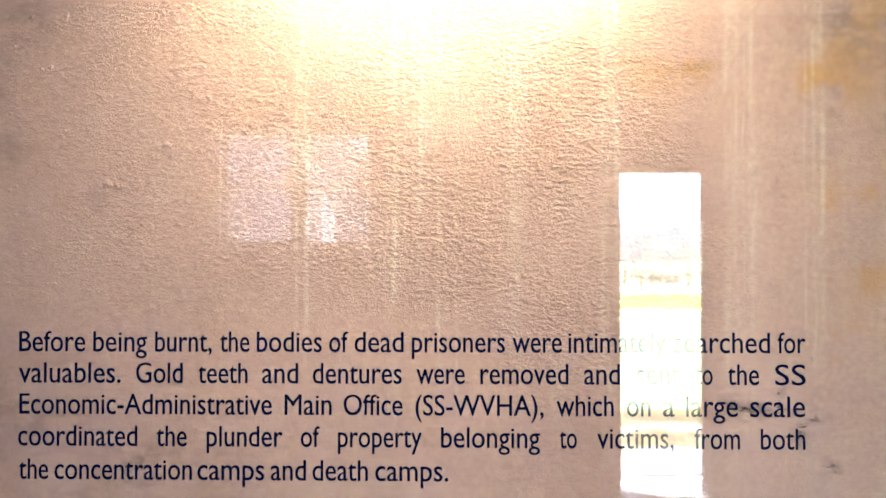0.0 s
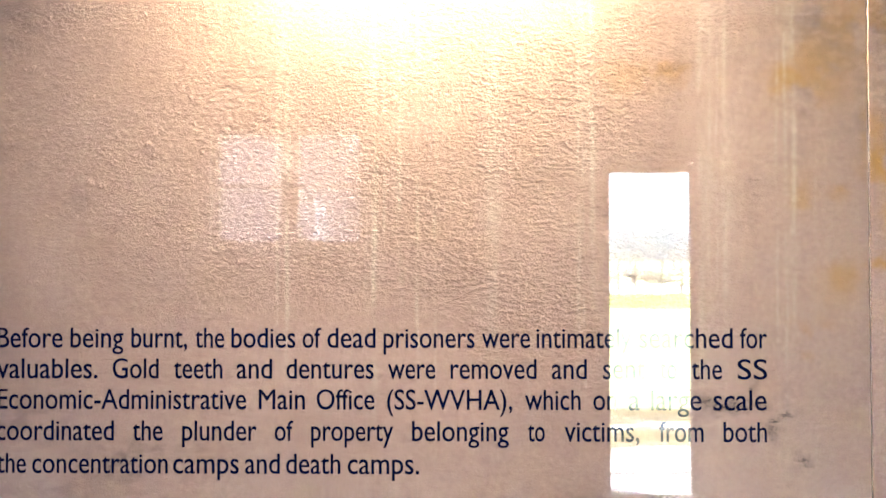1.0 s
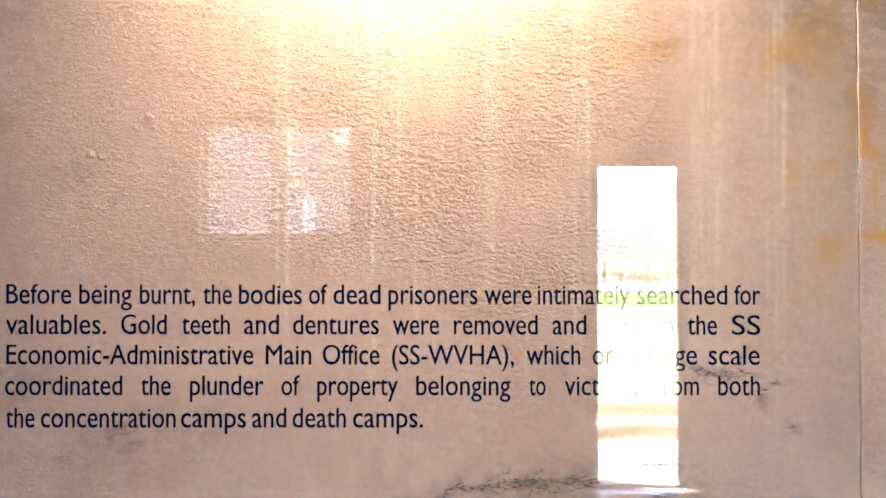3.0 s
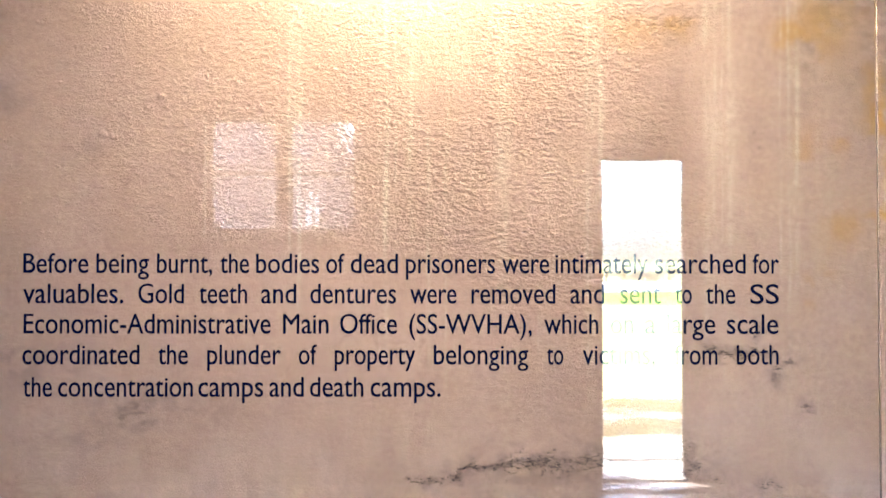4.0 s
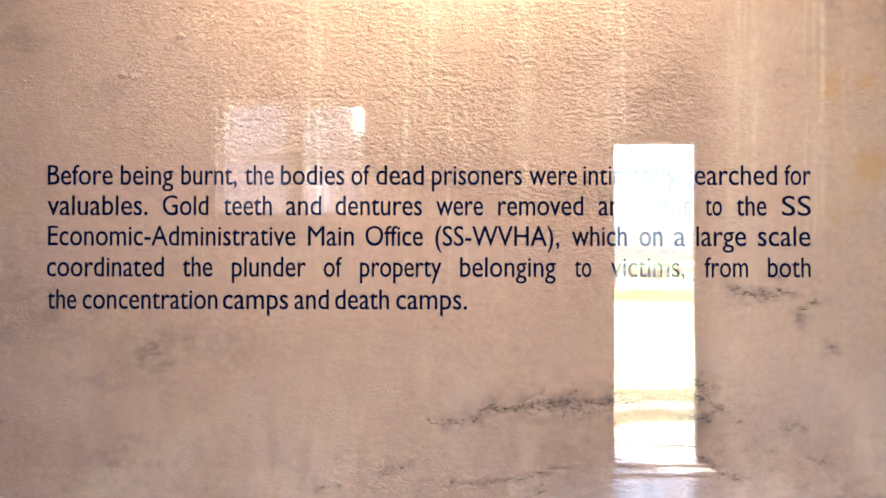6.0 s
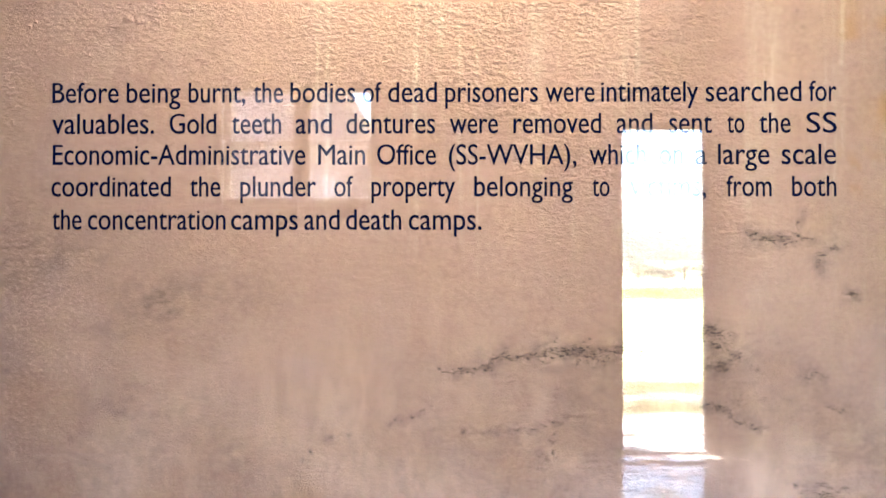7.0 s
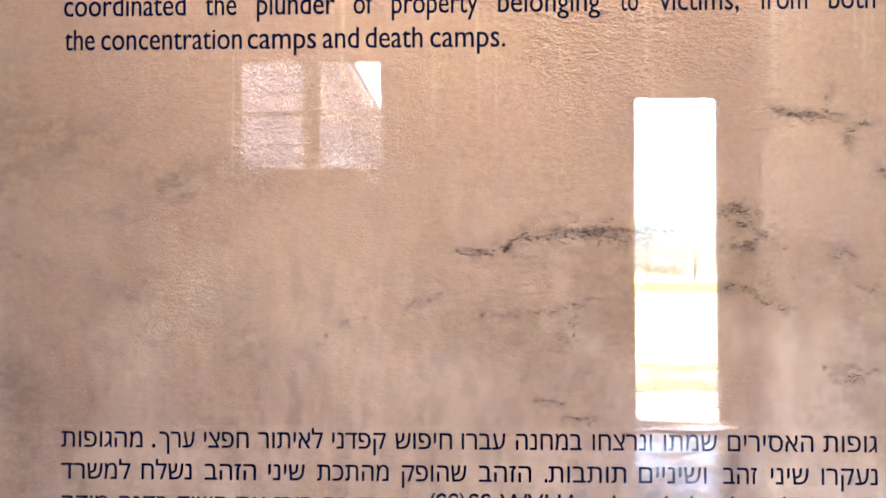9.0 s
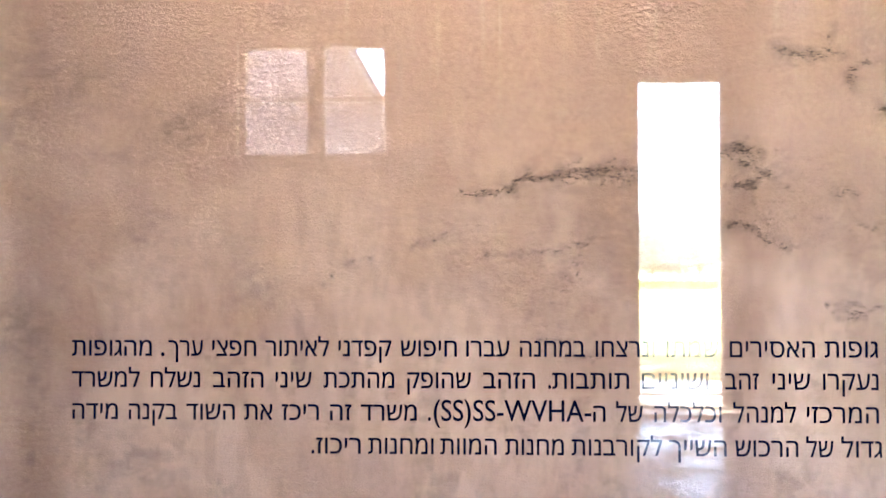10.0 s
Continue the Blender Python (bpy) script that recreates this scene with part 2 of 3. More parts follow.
def near_line(X, Z, pts):
    """Distance from places to a broken line."""
    best = np.full(X.shape, 9.0)
    for (ax, az), (bx, bz) in zip(pts, pts[1:]):
        dx, dz = bx - ax, bz - az
        s = np.clip(((X - ax) * dx + (Z - az) * dz) / (dx * dx + dz * dz), 0, 1)
        best = np.minimum(best, np.hypot(X - ax - s * dx, Z - az - s * dz))
    return best


# ---- the plaster wall behind the panel ----
def spread(lo, a, b, hi, fine, coarse):
    return np.concatenate([np.linspace(lo, a, coarse, endpoint=False), np.arange(a, b, fine), np.linspace(b, hi, coarse)])


def plaster_wall():
    xs = spread(ROOM_L, -0.92, 0.92, ROOM_R, 0.0021, 24)
    zs = spread(FLOOR, 0.38, 1.90, CEIL, 0.0021, 14)
    X, Z = np.meshgrid(xs, zs, indexing="ij")
    wx, wz = X + 0.008 * layered(X, Z, 0.022, 91, 4, 0.6), Z + 0.0075 * layered(X, Z, 0.022, 95, 4, 0.6)
    h = 0.0030 * layered(X, Z, 0.35, 11, 3) + 0.0006 * layered(X, Z, 0.05, 21, 3)
    rough = np.clip(np.exp(-((X - 0.17) / 0.30) ** 2 - ((Z - 1.52) / 0.30) ** 2) * 1.25, 0, 1)
    lively = 0.36 + (0.24 + 0.60 * rough) * soft_step(layered(X, Z, 0.18, 31, 3), -1.0, 0.5) * soft_step(Z, 0.90, 1.35)
    h += lively * (0.00058 * layered(X, Z * 1.4, 0.010, 41, 2, 0.6) + 0.0003 * np.abs(layered(X + 0.4 * Z, Z * 1.2, 0.013, 45, 2)))
    lumpy = 0.10 + 0.90 * soft_step(Z, 1.20, 1.50) * (1 - 0.65 * soft_step(X, -0.20, 0.10)) * soft_step(layered(X, Z, 0.12, 35, 3), -0.7, 0.5)
    # grains and lumps standing out of the plaster
    lumps = np.random.default_rng(3)
    for k in range(620):
        cx, cz = lumps.uniform(-0.85, 0.75), lumps.uniform(0.45, 1.85)
        if lumps.uniform() > 0.25 + 0.75 * (cz > 1.35) * (cx < 0.05):
            continue
        r = 0.0015 + 0.0017 * lumps.uniform() ** 3
        i0, i1 = np.searchsorted(xs, (cx - 3 * r, cx + 3 * r))
        j0, j1 = np.searchsorted(zs, (cz - 3 * r, cz + 3 * r))
        d2 = ((X[i0:i1, j0:j1] - cx) ** 2 + (Z[i0:i1, j0:j1] - cz) ** 2) / r ** 2
        h[i0:i1, j0:j1] += lumps.choice((1, 1, -0.8)) * r * 0.65 * np.exp(-d2)
    for cx, cz, r in ((-0.479, 1.58, 0.0040), (-0.473, 1.576, 0.0028), (-0.480, 1.572, 0.0026), (-0.578, 1.518, 0.0042), (-0.583, 1.524, 0.0026), (-0.414, 1.664, 0.0034), (-0.410, 1.657, 0.0026), (-0.562, 1.516, 0.0028), (-0.550, 1.516, 0.0024), (-0.66, 1.795, 0.0030), (-0.655, 1.805, 0.0030), (-0.715, 1.81, 0.0034), (-0.735, 1.765, 0.0034), (-0.745, 1.755, 0.0028)):
        d2 = ((wx - cx) ** 2 + (wz - cz) ** 2) / r ** 2
        h += 0.0045 * np.exp(-d2) * (1 + 0.8 * layered(X, Z, 0.006, 61, 2))
    # scars where the plaster has flaked, coloured dark with a softer dark rim
    scar, dark_rim = np.zeros(X.shape), np.zeros(X.shape)
    for width, power, pts in (
        (0.0026, 0.66, ((0.335, 1.695), (0.37, 1.700), (0.42, 1.708))),
        (0.0041, 1.0, ((-0.057, 0.929), (0.012, 0.945), (0.046, 0.964), (0.057, 0.953), (0.106, 0.958))),
        (0.0088, 1.0, ((0.10, 0.957), (0.181, 0.966), (0.26, 0.972))),
        (0.0047, 1.0, ((0.442, 1.158), (0.472, 1.150), (0.498, 1.147), (0.525, 1.152))),
        (0.0036, 1.00, ((0.516, 1.174), (0.520, 1.178))),
        (0.0052, 1.00, ((0.548, 1.105), (0.555, 1.118), (0.570, 1.134))),
        (0.0036, 1.00, ((0.590, 1.054), (0.606, 1.057))),
        (0.0060, 1.00, ((0.355, 1.000), (0.392, 0.998), (0.405, 0.990))),
        (0.0055, 0.95, ((0.376, 0.985), (0.395, 0.978))),
        (0.0060, 1.00, ((0.372, 0.945), (0.395, 0.949), (0.425, 0.962))),
        (0.0047, 0.95, ((0.355, 0.882), (0.385, 0.876), (0.41, 0.866), (0.448, 0.849))),
        (0.0041, 1.00, ((0.526, 0.928), (0.545, 0.935), (0.556, 0.929))),
        (0.0025, 0.95, ((0.550, 0.882), (0.582, 0.881))),
        (0.0030, 0.90, ((0.503, 0.759), (0.54, 0.753), (0.581, 0.752))),
        (0.0033, 0.85, ((0.52, 0.742), (0.565, 0.741))),
        (0.0026, 0.80, ((-0.245, 0.824), (-0.205, 0.829))),
        (0.0022, 0.72, ((-0.155, 0.846), (-0.10, 0.862), (-0.075, 0.884))),
        (0.0028, 0.85, ((-0.285, 0.79), (-0.268, 0.806))),
        (0.0025, 0.85, ((-0.02, 0.835), (0.06, 0.842), (0.15, 0.858))),
        (0.0028, 0.85, ((0.06, 0.70), (0.10, 0.694))),
        (0.0025, 0.85, ((0.10, 0.672), (0.165, 0.668))),
    ):
        d = near_line(wx, wz, pts)
        core = np.exp(-(d / width) ** 2) * (0.25 + 0.75 * soft_step(layered(X * 0.8, Z * 1.6, 0.014, 75, 3), -0.55, 0.25))
        h -= 0.0016 * core * soft_step(layered(X, Z * 1.5, 0.010, 71, 3), -0.5, 0.3)
        halo = 0.47 * np.exp(-(d / (2.9 * width)) ** 2)
        scar = np.maximum(scar, power * np.maximum(0.64 * core, halo))
        dark_rim = np.maximum(dark_rim, 0.55 * power * np.exp(-(d / (4.2 * width)) ** 2) * soft_step(layered(X, Z * 1.4, 0.018, 77, 4), -0.6, 0.6))
    # pitted fields
    pits = soft_step(layered(X, Z * 1.7, 0.020, 81, 3), 0.50, 0.85)
    fields = (np.exp(-((X - 0.12) / 0.13) ** 2 - ((Z - 0.80) / 0.12) ** 2) + 0.9 * np.exp(-((X - 0.44) / 0.09) ** 2 - ((Z - 0.93) / 0.10) ** 2)
              + 0.7 * np.exp(-((X + 0.16) / 0.12) ** 2 - ((Z - 0.84) / 0.06) ** 2) + 0.75 * np.exp(-((X - 0.52) / 0.05) ** 2 - ((Z - 1.54) / 0.12) ** 2)
              + 0.5 * np.exp(-((X - 0.55) / 0.07) ** 2 - ((Z - 0.80) / 0.12) ** 2))
    pitted = pits * np.clip(fields, 0, 1)
    h -= 0.0016 * pitted
    scar = np.maximum(scar, 0.15 * soft_step(pitted, 0.05, 0.9) + 0.25 * np.clip(fields, 0, 1))
    # pale mineral runs down the wall
    runs = np.zeros(X.shape)
    for cx, w, top, low, power in (
        (-0.268, 0.0025, 2.2, 1.10, 0.7), (-0.249, 0.0036, 2.2, 1.05, 0.9), (-0.102, 0.0047, 2.2, 1.00, 0.8), (-0.088, 0.0022, 2.2, 1.2, 0.5),
        (-0.060, 0.0050, 2.2, 1.25, 0.9), (-0.030, 0.0032, 2.2, 0.90, 0.8), (0.000, 0.0018, 2.2, 0.85, 0.4), (0.091, 0.0065, 1.72, 1.15, 0.6), (0.100, 0.0029, 1.72, 1.0, 0.4),
        (0.237, 0.0036, 2.2, 1.02, 0.7), (0.258, 0.0050, 2.2, 1.20, 0.8), (0.437, 0.0058, 2.2, 1.05, 0.6), (0.450, 0.0022, 2.2, 1.05, 0.5), (0.474, 0.0043, 2.2, 1.10, 0.6),
        (0.572, 0.0032, 2.2, 1.00, 0.6), (0.585, 0.0043, 2.2, 1.10, 0.6), (-0.115, 0.0014, 1.6, 0.80, 0.4), (0.62, 0.0022, 1.5, 0.85, 0.35),
        (0.446, 0.0130, 2.2, 1.10, 0.38), (0.476, 0.0100, 2.2, 1.15, 0.32), (0.247, 0.0150, 2.2, 1.30, 0.40), (-0.062, 0.0180, 2.2, 1.30, 0.30), (-0.256, 0.0120, 2.2, 1.30, 0.32),
        (0.580, 0.0130, 2.2, 1.15, 0.30), (0.095, 0.0130, 1.75, 1.20, 0.38), (0.463, 0.0016, 2.2, 0.95, 0.5), (0.560, 0.0018, 2.2, 0.95, 0.45), (0.245, 0.0018, 2.2, 0.95, 0.6), (0.155, 0.0022, 1.25, 0.95, 0.4)):
        wander = cx + 0.0025 * lattice(X * 0, Z, 0.12, int(900 + cx * 1000))
        along = soft_step(Z, low, low + 0.35) * (1 - soft_step(Z, top, top + 0.03)) * (0.55 + 0.45 * lattice(X * 0 + cx * 50, Z, 0.05, 17))
        runs = np.maximum(runs, power * along * np.exp(-((X - wander) / w) ** 2))
    runs *= 0.7 + 0.3 * layered(X, Z, 0.010, 23, 2)
    # thin dark drip and the shallow curved scratch
    scar = np.maximum(scar, 0.40 * np.exp(-((X - 0.021) / 0.0020) ** 2) * soft_step(Z, 1.62, 1.66) * (1 - soft_step(Z, 1.74, 1.77)))
    scar = np.maximum(scar, 0.42 * np.exp(-(near_line(X, Z, ((-0.80, 0.925), (-0.76, 0.942), (-0.72, 0.947), (-0.684, 0.938), (-0.67, 0.925))) / 0.0022) ** 2))
    # ochre rust stains
    ochre = np.zeros(X.shape)
    for cx, cz, rx_, rz_, power in ((0.725, 1.545, 0.030, 0.035, 1.0), (0.715, 1.60, 0.020, 0.04, 0.6), (0.615, 1.265, 0.035, 0.03, 0.7), (0.66, 1.36, 0.03, 0.04, 0.55),
                                    (0.757, 1.383, 0.06, 0.010, 0.9), (0.62, 1.70, 0.06, 0.06, 0.6), (0.70, 1.78, 0.10, 0.08, 0.5), (0.60, 1.48, 0.02, 0.05, 0.42), (0.745, 1.47, 0.012, 0.05, 0.5),
                                    (0.66, 1.50, 0.02, 0.015, 0.5), (0.375, 1.702, 0.06, 0.010, 0.55), (0.58, 1.685, 0.035, 0.025, 0.8), (0.35, 1.69, 0.10, 0.03, 0.3)):
        d2 = ((wx - cx) / rx_) ** 2 + ((wz - cz) / rz_) ** 2
        ochre = np.maximum(ochre, power * np.exp(-d2) * soft_step(layered(X, Z, 0.05, 131, 4), -0.45, 0.35))
    # grey and sooty clouds
    smudge = np.zeros(X.shape)
    for cx, cz, rx_, rz_, power in ((-0.539, 1.045, 0.055, 0.030, 0.95), (-0.50, 1.06, 0.14, 0.03, 0.55), (-0.70, 1.12, 0.10, 0.05, 0.5), (-0.62, 1.00, 0.12, 0.02, 0.35), (-0.575, 0.86, 0.06, 0.05, 0.55), (-0.395, 0.79, 0.035, 0.04, 0.6),
                                    (-0.48, 0.85, 0.02, 0.03, 0.45), (-0.80, 0.72, 0.06, 0.06, 0.6), (-0.83, 1.10, 0.08, 0.12, 0.5), (0.18, 0.90, 0.12, 0.06, 0.35), (0.10, 0.80, 0.15, 0.10, 0.3),
                                    (0.78, 1.80, 0.09, 0.11, 0.95), (0.64, 1.76, 0.07, 0.09, 0.7), (0.60, 1.66, 0.03, 0.10, 0.45), (0.72, 1.66, 0.06, 0.12, 0.5), (-0.72, 1.80, 0.05, 0.05, 0.6), (-0.78, 1.70, 0.04, 0.06, 0.6), (-0.62, 1.49, 0.03, 0.03, 0.35), (-0.76, 1.58, 0.05, 0.04, 0.45), (0.62, 0.80, 0.15, 0.14, 0.35), (-0.60, 0.50, 0.1, 0.06, 0.5), (0.57, 1.16, 0.012, 0.05, 0.3)):
        d2 = ((wx - cx) / rx_) ** 2 + ((wz - cz) / rz_) ** 2
        smudge = np.maximum(smudge, power * np.exp(-d2))
    # pale plaster patches, plus low-wall lightening that stands in for missing light
    pale = (1 - soft_step(Z, 0.75, 1.15)) * soft_step(layered(X * 1.6, Z * 0.9, 0.16, 161, 4), -0.55, 0.55)
    for cx, cz, rx_, rz_, power in ((-0.10, 0.87, 0.16, 0.07, 0.7), (-0.25, 0.62, 0.25, 0.10, 0.8), (0.05, 0.66, 0.2, 0.12, 0.6), (-0.335, 0.75, 0.03, 0.09, 0.8), (0.40, 0.60, 0.2, 0.12, 0.5), (0.02, 0.54, 0.45, 0.13, 0.95), (-0.05, 0.80, 0.12, 0.05, 0.6)):
        pale = np.maximum(pale, power * np.exp(-((wx - cx) / rx_) ** 2 - ((wz - cz) / rz_) ** 2))
    pale = pale * (0.55 + 0.45 * soft_step(layered(X * 2.0, Z * 0.9, 0.05, 171, 5, 0.6), -0.5, 0.5))
    low = 1 - soft_step(Z, 0.55, 1.15)
    smudge = np.maximum(smudge, 0.42 * low * soft_step(layered(X * 2.2, Z * 0.8, 0.09, 141, 5, 0.6), 0.0, 0.9))
    smudge *= 0.22 + 0.78 * soft_step(layered(X * 0.8, Z * 1.3, 0.020, 151, 4, 0.65), -0.7, 0.6)
    smudge = np.maximum(smudge, dark_rim)
    inside = (X > ROOM_L + 0.3) & (X < ROOM_R - 0.3)
    Y = wall_y(X) - h * inside
    nx, nz = X.shape
    co = np.stack([X, Y, Z], -1).reshape(-1, 3)
    idx = np.arange(nx * nz).reshape(nx, nz)
    quads = np.stack([idx[:-1, :-1], idx[1:, :-1], idx[1:, 1:], idx[:-1, 1:]], -1).reshape(-1, 4)
    # the body of the wall behind its face
    n = len(co)
    y0, y1 = 1.24, 1.50
    body = np.array([(x, y, z) for x in (ROOM_L, ROOM_R) for y in (y0, y1) for z in (FLOOR, CEIL)], float)
    faces = n + np.array([(0, 1, 3, 2), (4, 6, 7, 5), (0, 4, 5, 1), (2, 3, 7, 6), (0, 2, 6, 4), (1, 5, 7, 3)])
    co, quads = np.vstack([co, body]), np.vstack([quads, faces])
    me = bpy.data.meshes.new("wall_north")
    me.vertices.add(len(co))
    me.vertices.foreach_set("co", co.ravel())
    me.loops.add(quads.size)
    me.loops.foreach_set("vertex_index", quads.ravel())
    me.polygons.add(len(quads))
    me.polygons.foreach_set("loop_start", np.arange(0, quads.size, 4))
    me.polygons.foreach_set("use_smooth", np.ones(len(quads), bool))
    me.update(calc_edges=True)
    for key, values in (("scar", scar), ("runs", runs), ("ochre", ochre), ("smudge", smudge), ("lively", lively), ("lumpy", lumpy), ("pale", pale)):
        a = me.attributes.new(key, "FLOAT", "POINT")
        a.data.foreach_set("value", np.concatenate([np.clip(values, 0, 1).ravel(), np.zeros(8)]).astype(np.float32))
    me.materials.append(PLASTER)
    return tagged(new("wall_north", me), "old pink plaster wall, scarred, stained and streaked with pale runs", "wall", kind="structure")


plaster_wall()

# ---- the rest of the room ----
tagged(part("floor", boxes((ROOM_L, ROOM_R, REAR_IN, 1.24, FLOOR - 0.2, FLOOR)), CONCRETE), "worn grey concrete floor with polished patches", "floor", kind="structure")
tagged(part("ceiling", boxes((ROOM_L, ROOM_R, REAR_OUT, 1.5, CEIL, CEIL + 0.2)), CEILING), "plain plastered ceiling", "ceiling", kind="structure")
# side and rear walls carry the darkened colour in place of shade
tagged(part("wall_east", boxes((ROOM_R, ROOM_R + 0.25, REAR_OUT, 1.5, FLOOR - 0.2, CEIL + 0.2)), DIM_WALL), "plaster side wall, darkened to stand for the dim room", "wall", kind="structure")
tagged(part("wall_west", boxes((ROOM_L - 0.25, ROOM_L, REAR_OUT, 1.5, FLOOR - 0.2, CEIL + 0.2)), DIM_WALL), "plaster side wall, darkened to stand for the dim room", "wall", kind="structure")
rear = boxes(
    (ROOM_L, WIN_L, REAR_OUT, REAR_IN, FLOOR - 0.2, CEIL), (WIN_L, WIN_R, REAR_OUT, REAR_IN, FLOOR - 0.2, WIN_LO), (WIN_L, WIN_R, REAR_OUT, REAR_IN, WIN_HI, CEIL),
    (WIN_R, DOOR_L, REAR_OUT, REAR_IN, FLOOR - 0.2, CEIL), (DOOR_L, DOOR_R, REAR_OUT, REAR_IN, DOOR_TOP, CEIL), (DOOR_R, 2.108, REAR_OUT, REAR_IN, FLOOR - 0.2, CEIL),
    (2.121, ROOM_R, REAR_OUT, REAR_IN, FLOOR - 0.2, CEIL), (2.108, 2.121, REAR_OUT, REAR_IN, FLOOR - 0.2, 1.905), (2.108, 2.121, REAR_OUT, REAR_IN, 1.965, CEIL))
tagged(part("wall_south", rear, DIM_WALL), "wall with a narrow doorway and a small window, darkened for the dim room", "wall", kind="structure")
tagged(part("door_sill", boxes((DOOR_L, DOOR_R, REAR_OUT - 0.06, REAR_IN + 0.004, FLOOR - 0.2, SILL), bevel=0.006), STONE), "worn stone sill of the open doorway", "door sill", kind="structure")

# made-up frame: screens the daylit reveal so the opening's edges stay dark
tagged(part("added_door_frame", boxes((DOOR_L, 1.030, -2.925, -2.872, SILL, 1.952), (1.552, DOOR_R, -2.925, -2.872, SILL, 1.952), (DOOR_L, DOOR_R, -2.925, -2.872, 1.952, DOOR_TOP), bevel=0.002), DARK_FRAME), "dark wooden frame added to cover the bright reveal of the doorway", "door frame", kind="structure")


def doorstep():
    """A thin slab of newer screed before the doorway, with a broken front edge."""
    bm = bmesh.new()
    xs = np.linspace(DOOR_L - 0.10, DOOR_R + 0.36, 26)
    front = REAR_IN + 0.15 + 0.035 * layered(xs, xs * 0, 0.22, 401, 4, 0.6) - 0.05 * soft_step(xs, DOOR_R, DOOR_R + 0.36)
    for z, side in ((FLOOR + 0.016, 0), (FLOOR - 0.01, 1)):
        for x, y in zip(xs, front):
            bm.verts.new((x, y, z))
        for x in xs:
            bm.verts.new((x, REAR_IN + 0.006, z))
    bm.verts.ensure_lookup_table()
    v, n = bm.verts, len(xs)
    for k in range(n - 1):
        bm.faces.new((v[k], v[k + 1], v[n + k + 1], v[n + k]))
        bm.faces.new((v[2 * n + k], v[2 * n + k + 1], v[k + 1], v[k]))
    bmesh.ops.recalc_face_normals(bm, faces=bm.faces)
    return tagged(part("doorstep_slab", bm, CONCRETE), "thin broken-edged concrete slab inside the doorway", "doorstep", kind="structure")


doorstep()


def edge_ring(x0, x1, z0, z1, y0, y1, width, radius):
    """A flat ring inside a rectangle, with rounded inner corners."""
    bm = bmesh.new()
    inner, outer = [], []
    for cx, cz, start in ((x1 - width - radius, z1 - width - radius, 0), (x0 + width + radius, z1 - width - radius, 90),
                          (x0 + width + radius, z0 + width + radius, 180), (x1 - width - radius, z0 + width + radius, 270)):
        for k in range(5):
            a = radians(start + 22.5 * k)
            inner.append((cx + radius * math.cos(a), cz + radius * math.sin(a)))
            ex = max(abs(math.cos(a)), abs(math.sin(a)))
            reach = width + radius
            outer.append((cx + reach * math.cos(a) / ex, cz + reach * math.sin(a) / ex))
    rings = [[bm.verts.new((x, y, z)) for x, z in loop] for loop, y in ((inner, y0), (outer, y0), (outer, y1), (inner, y1))]
    for a, b in zip(rings, rings[1:] + rings[:1]):
        for k in range(len(a)):
            bm.faces.new((a[k - 1], a[k], b[k], b[k - 1]))
    bmesh.ops.recalc_face_normals(bm, faces=bm.faces)
    return bm


def casement(parent, x0, x1, stile=0.045):
    """One window leaf: stiles, rails, a glazing bar and two panes."""
    y0, y1 = -2.925, -2.880
    z0, z1, bar = WIN_LO + 0.058, WIN_HI - 0.051, 1.867
    leaf = part("casement", boxes((x0 - stile, x0, y0, y1, z0 - 0.045, z1 + 0.045), (x1, x1 + 0.045, y0, y1, z0 - 0.045, z1 + 0.045),
                                  (x0, x1, y0, y1, z0 - 0.045, z0), (x0, x1, y0, y1, z1, z1 + 0.045), (x0, x1, y0 + 0.006, y1 - 0.006, bar - 0.014, bar + 0.014), bevel=0.003), DARK_FRAME, parent)
    for lo, hi in ((z0, bar - 0.014), (bar + 0.014, z1)):
        # ring added to draw a bright outline of light round each pane
        part("bright_pane_edge", edge_ring(x0, x1, lo, hi, -2.924, -2.909, 0.010, 0.014), LIGHT_STRIP, leaf, "translucent white ring added for the bright outline of the pane")
        pane = part("pane", boxes((x0, x1, -2.905, -2.901, lo, hi)), WINDOW_GLASS, leaf, "clear window pane")
        pane.visible_shadow = False
    return leaf


win = thing("window_1", "small two-leaf wooden window with four panes", "window", (0, 0, 0), kind="structure")
casement(win, -1.482, -1.074, 0.034)
casement(win, -0.966, -0.570)
# added strip imitates daylight leaking between the frame and the masonry
part("light_leak_strip", boxes((WIN_L + 0.003, WIN_L + 0.022, -2.906, -2.894, WIN_LO + 0.012, WIN_HI - 0.006), bevel=0.001), LIGHT_STRIP, win, "translucent strip standing for the light leak beside the frame")
part("mullion", boxes((-1.029, -1.011, -2.93, -2.874, WIN_LO + 0.012, WIN_HI - 0.006), bevel=0.002), DARK_FRAME, win)
part("window_sill", boxes((WIN_L, WIN_R, -2.878, REAR_IN + 0.02, WIN_LO, WIN_LO + 0.012), bevel=0.003), STONE, win)

# ---- the glass panel with its lettering ----
PANEL_L, PANEL_R, PANEL_LO, PANEL_HI = -0.600, 0.4905, -0.06, 2.06
panel = thing("display_panel", "tall clear glass panel printed with dark blue text", "display panel", (-0.055, GLASS, FLOOR))


def under(ob, parent):
    ob.parent = parent
    ob.matrix_parent_inverse = Matrix.Translation(parent.location).inverted()
    return ob


pane = under(part("pane", boxes((PANEL_L, PANEL_R, GLASS - 0.008, GLASS, PANEL_LO, PANEL_HI), bevel=0.0014), PANE, None, "clear glass sheet with polished edge"), panel)
pane.visible_shadow = False
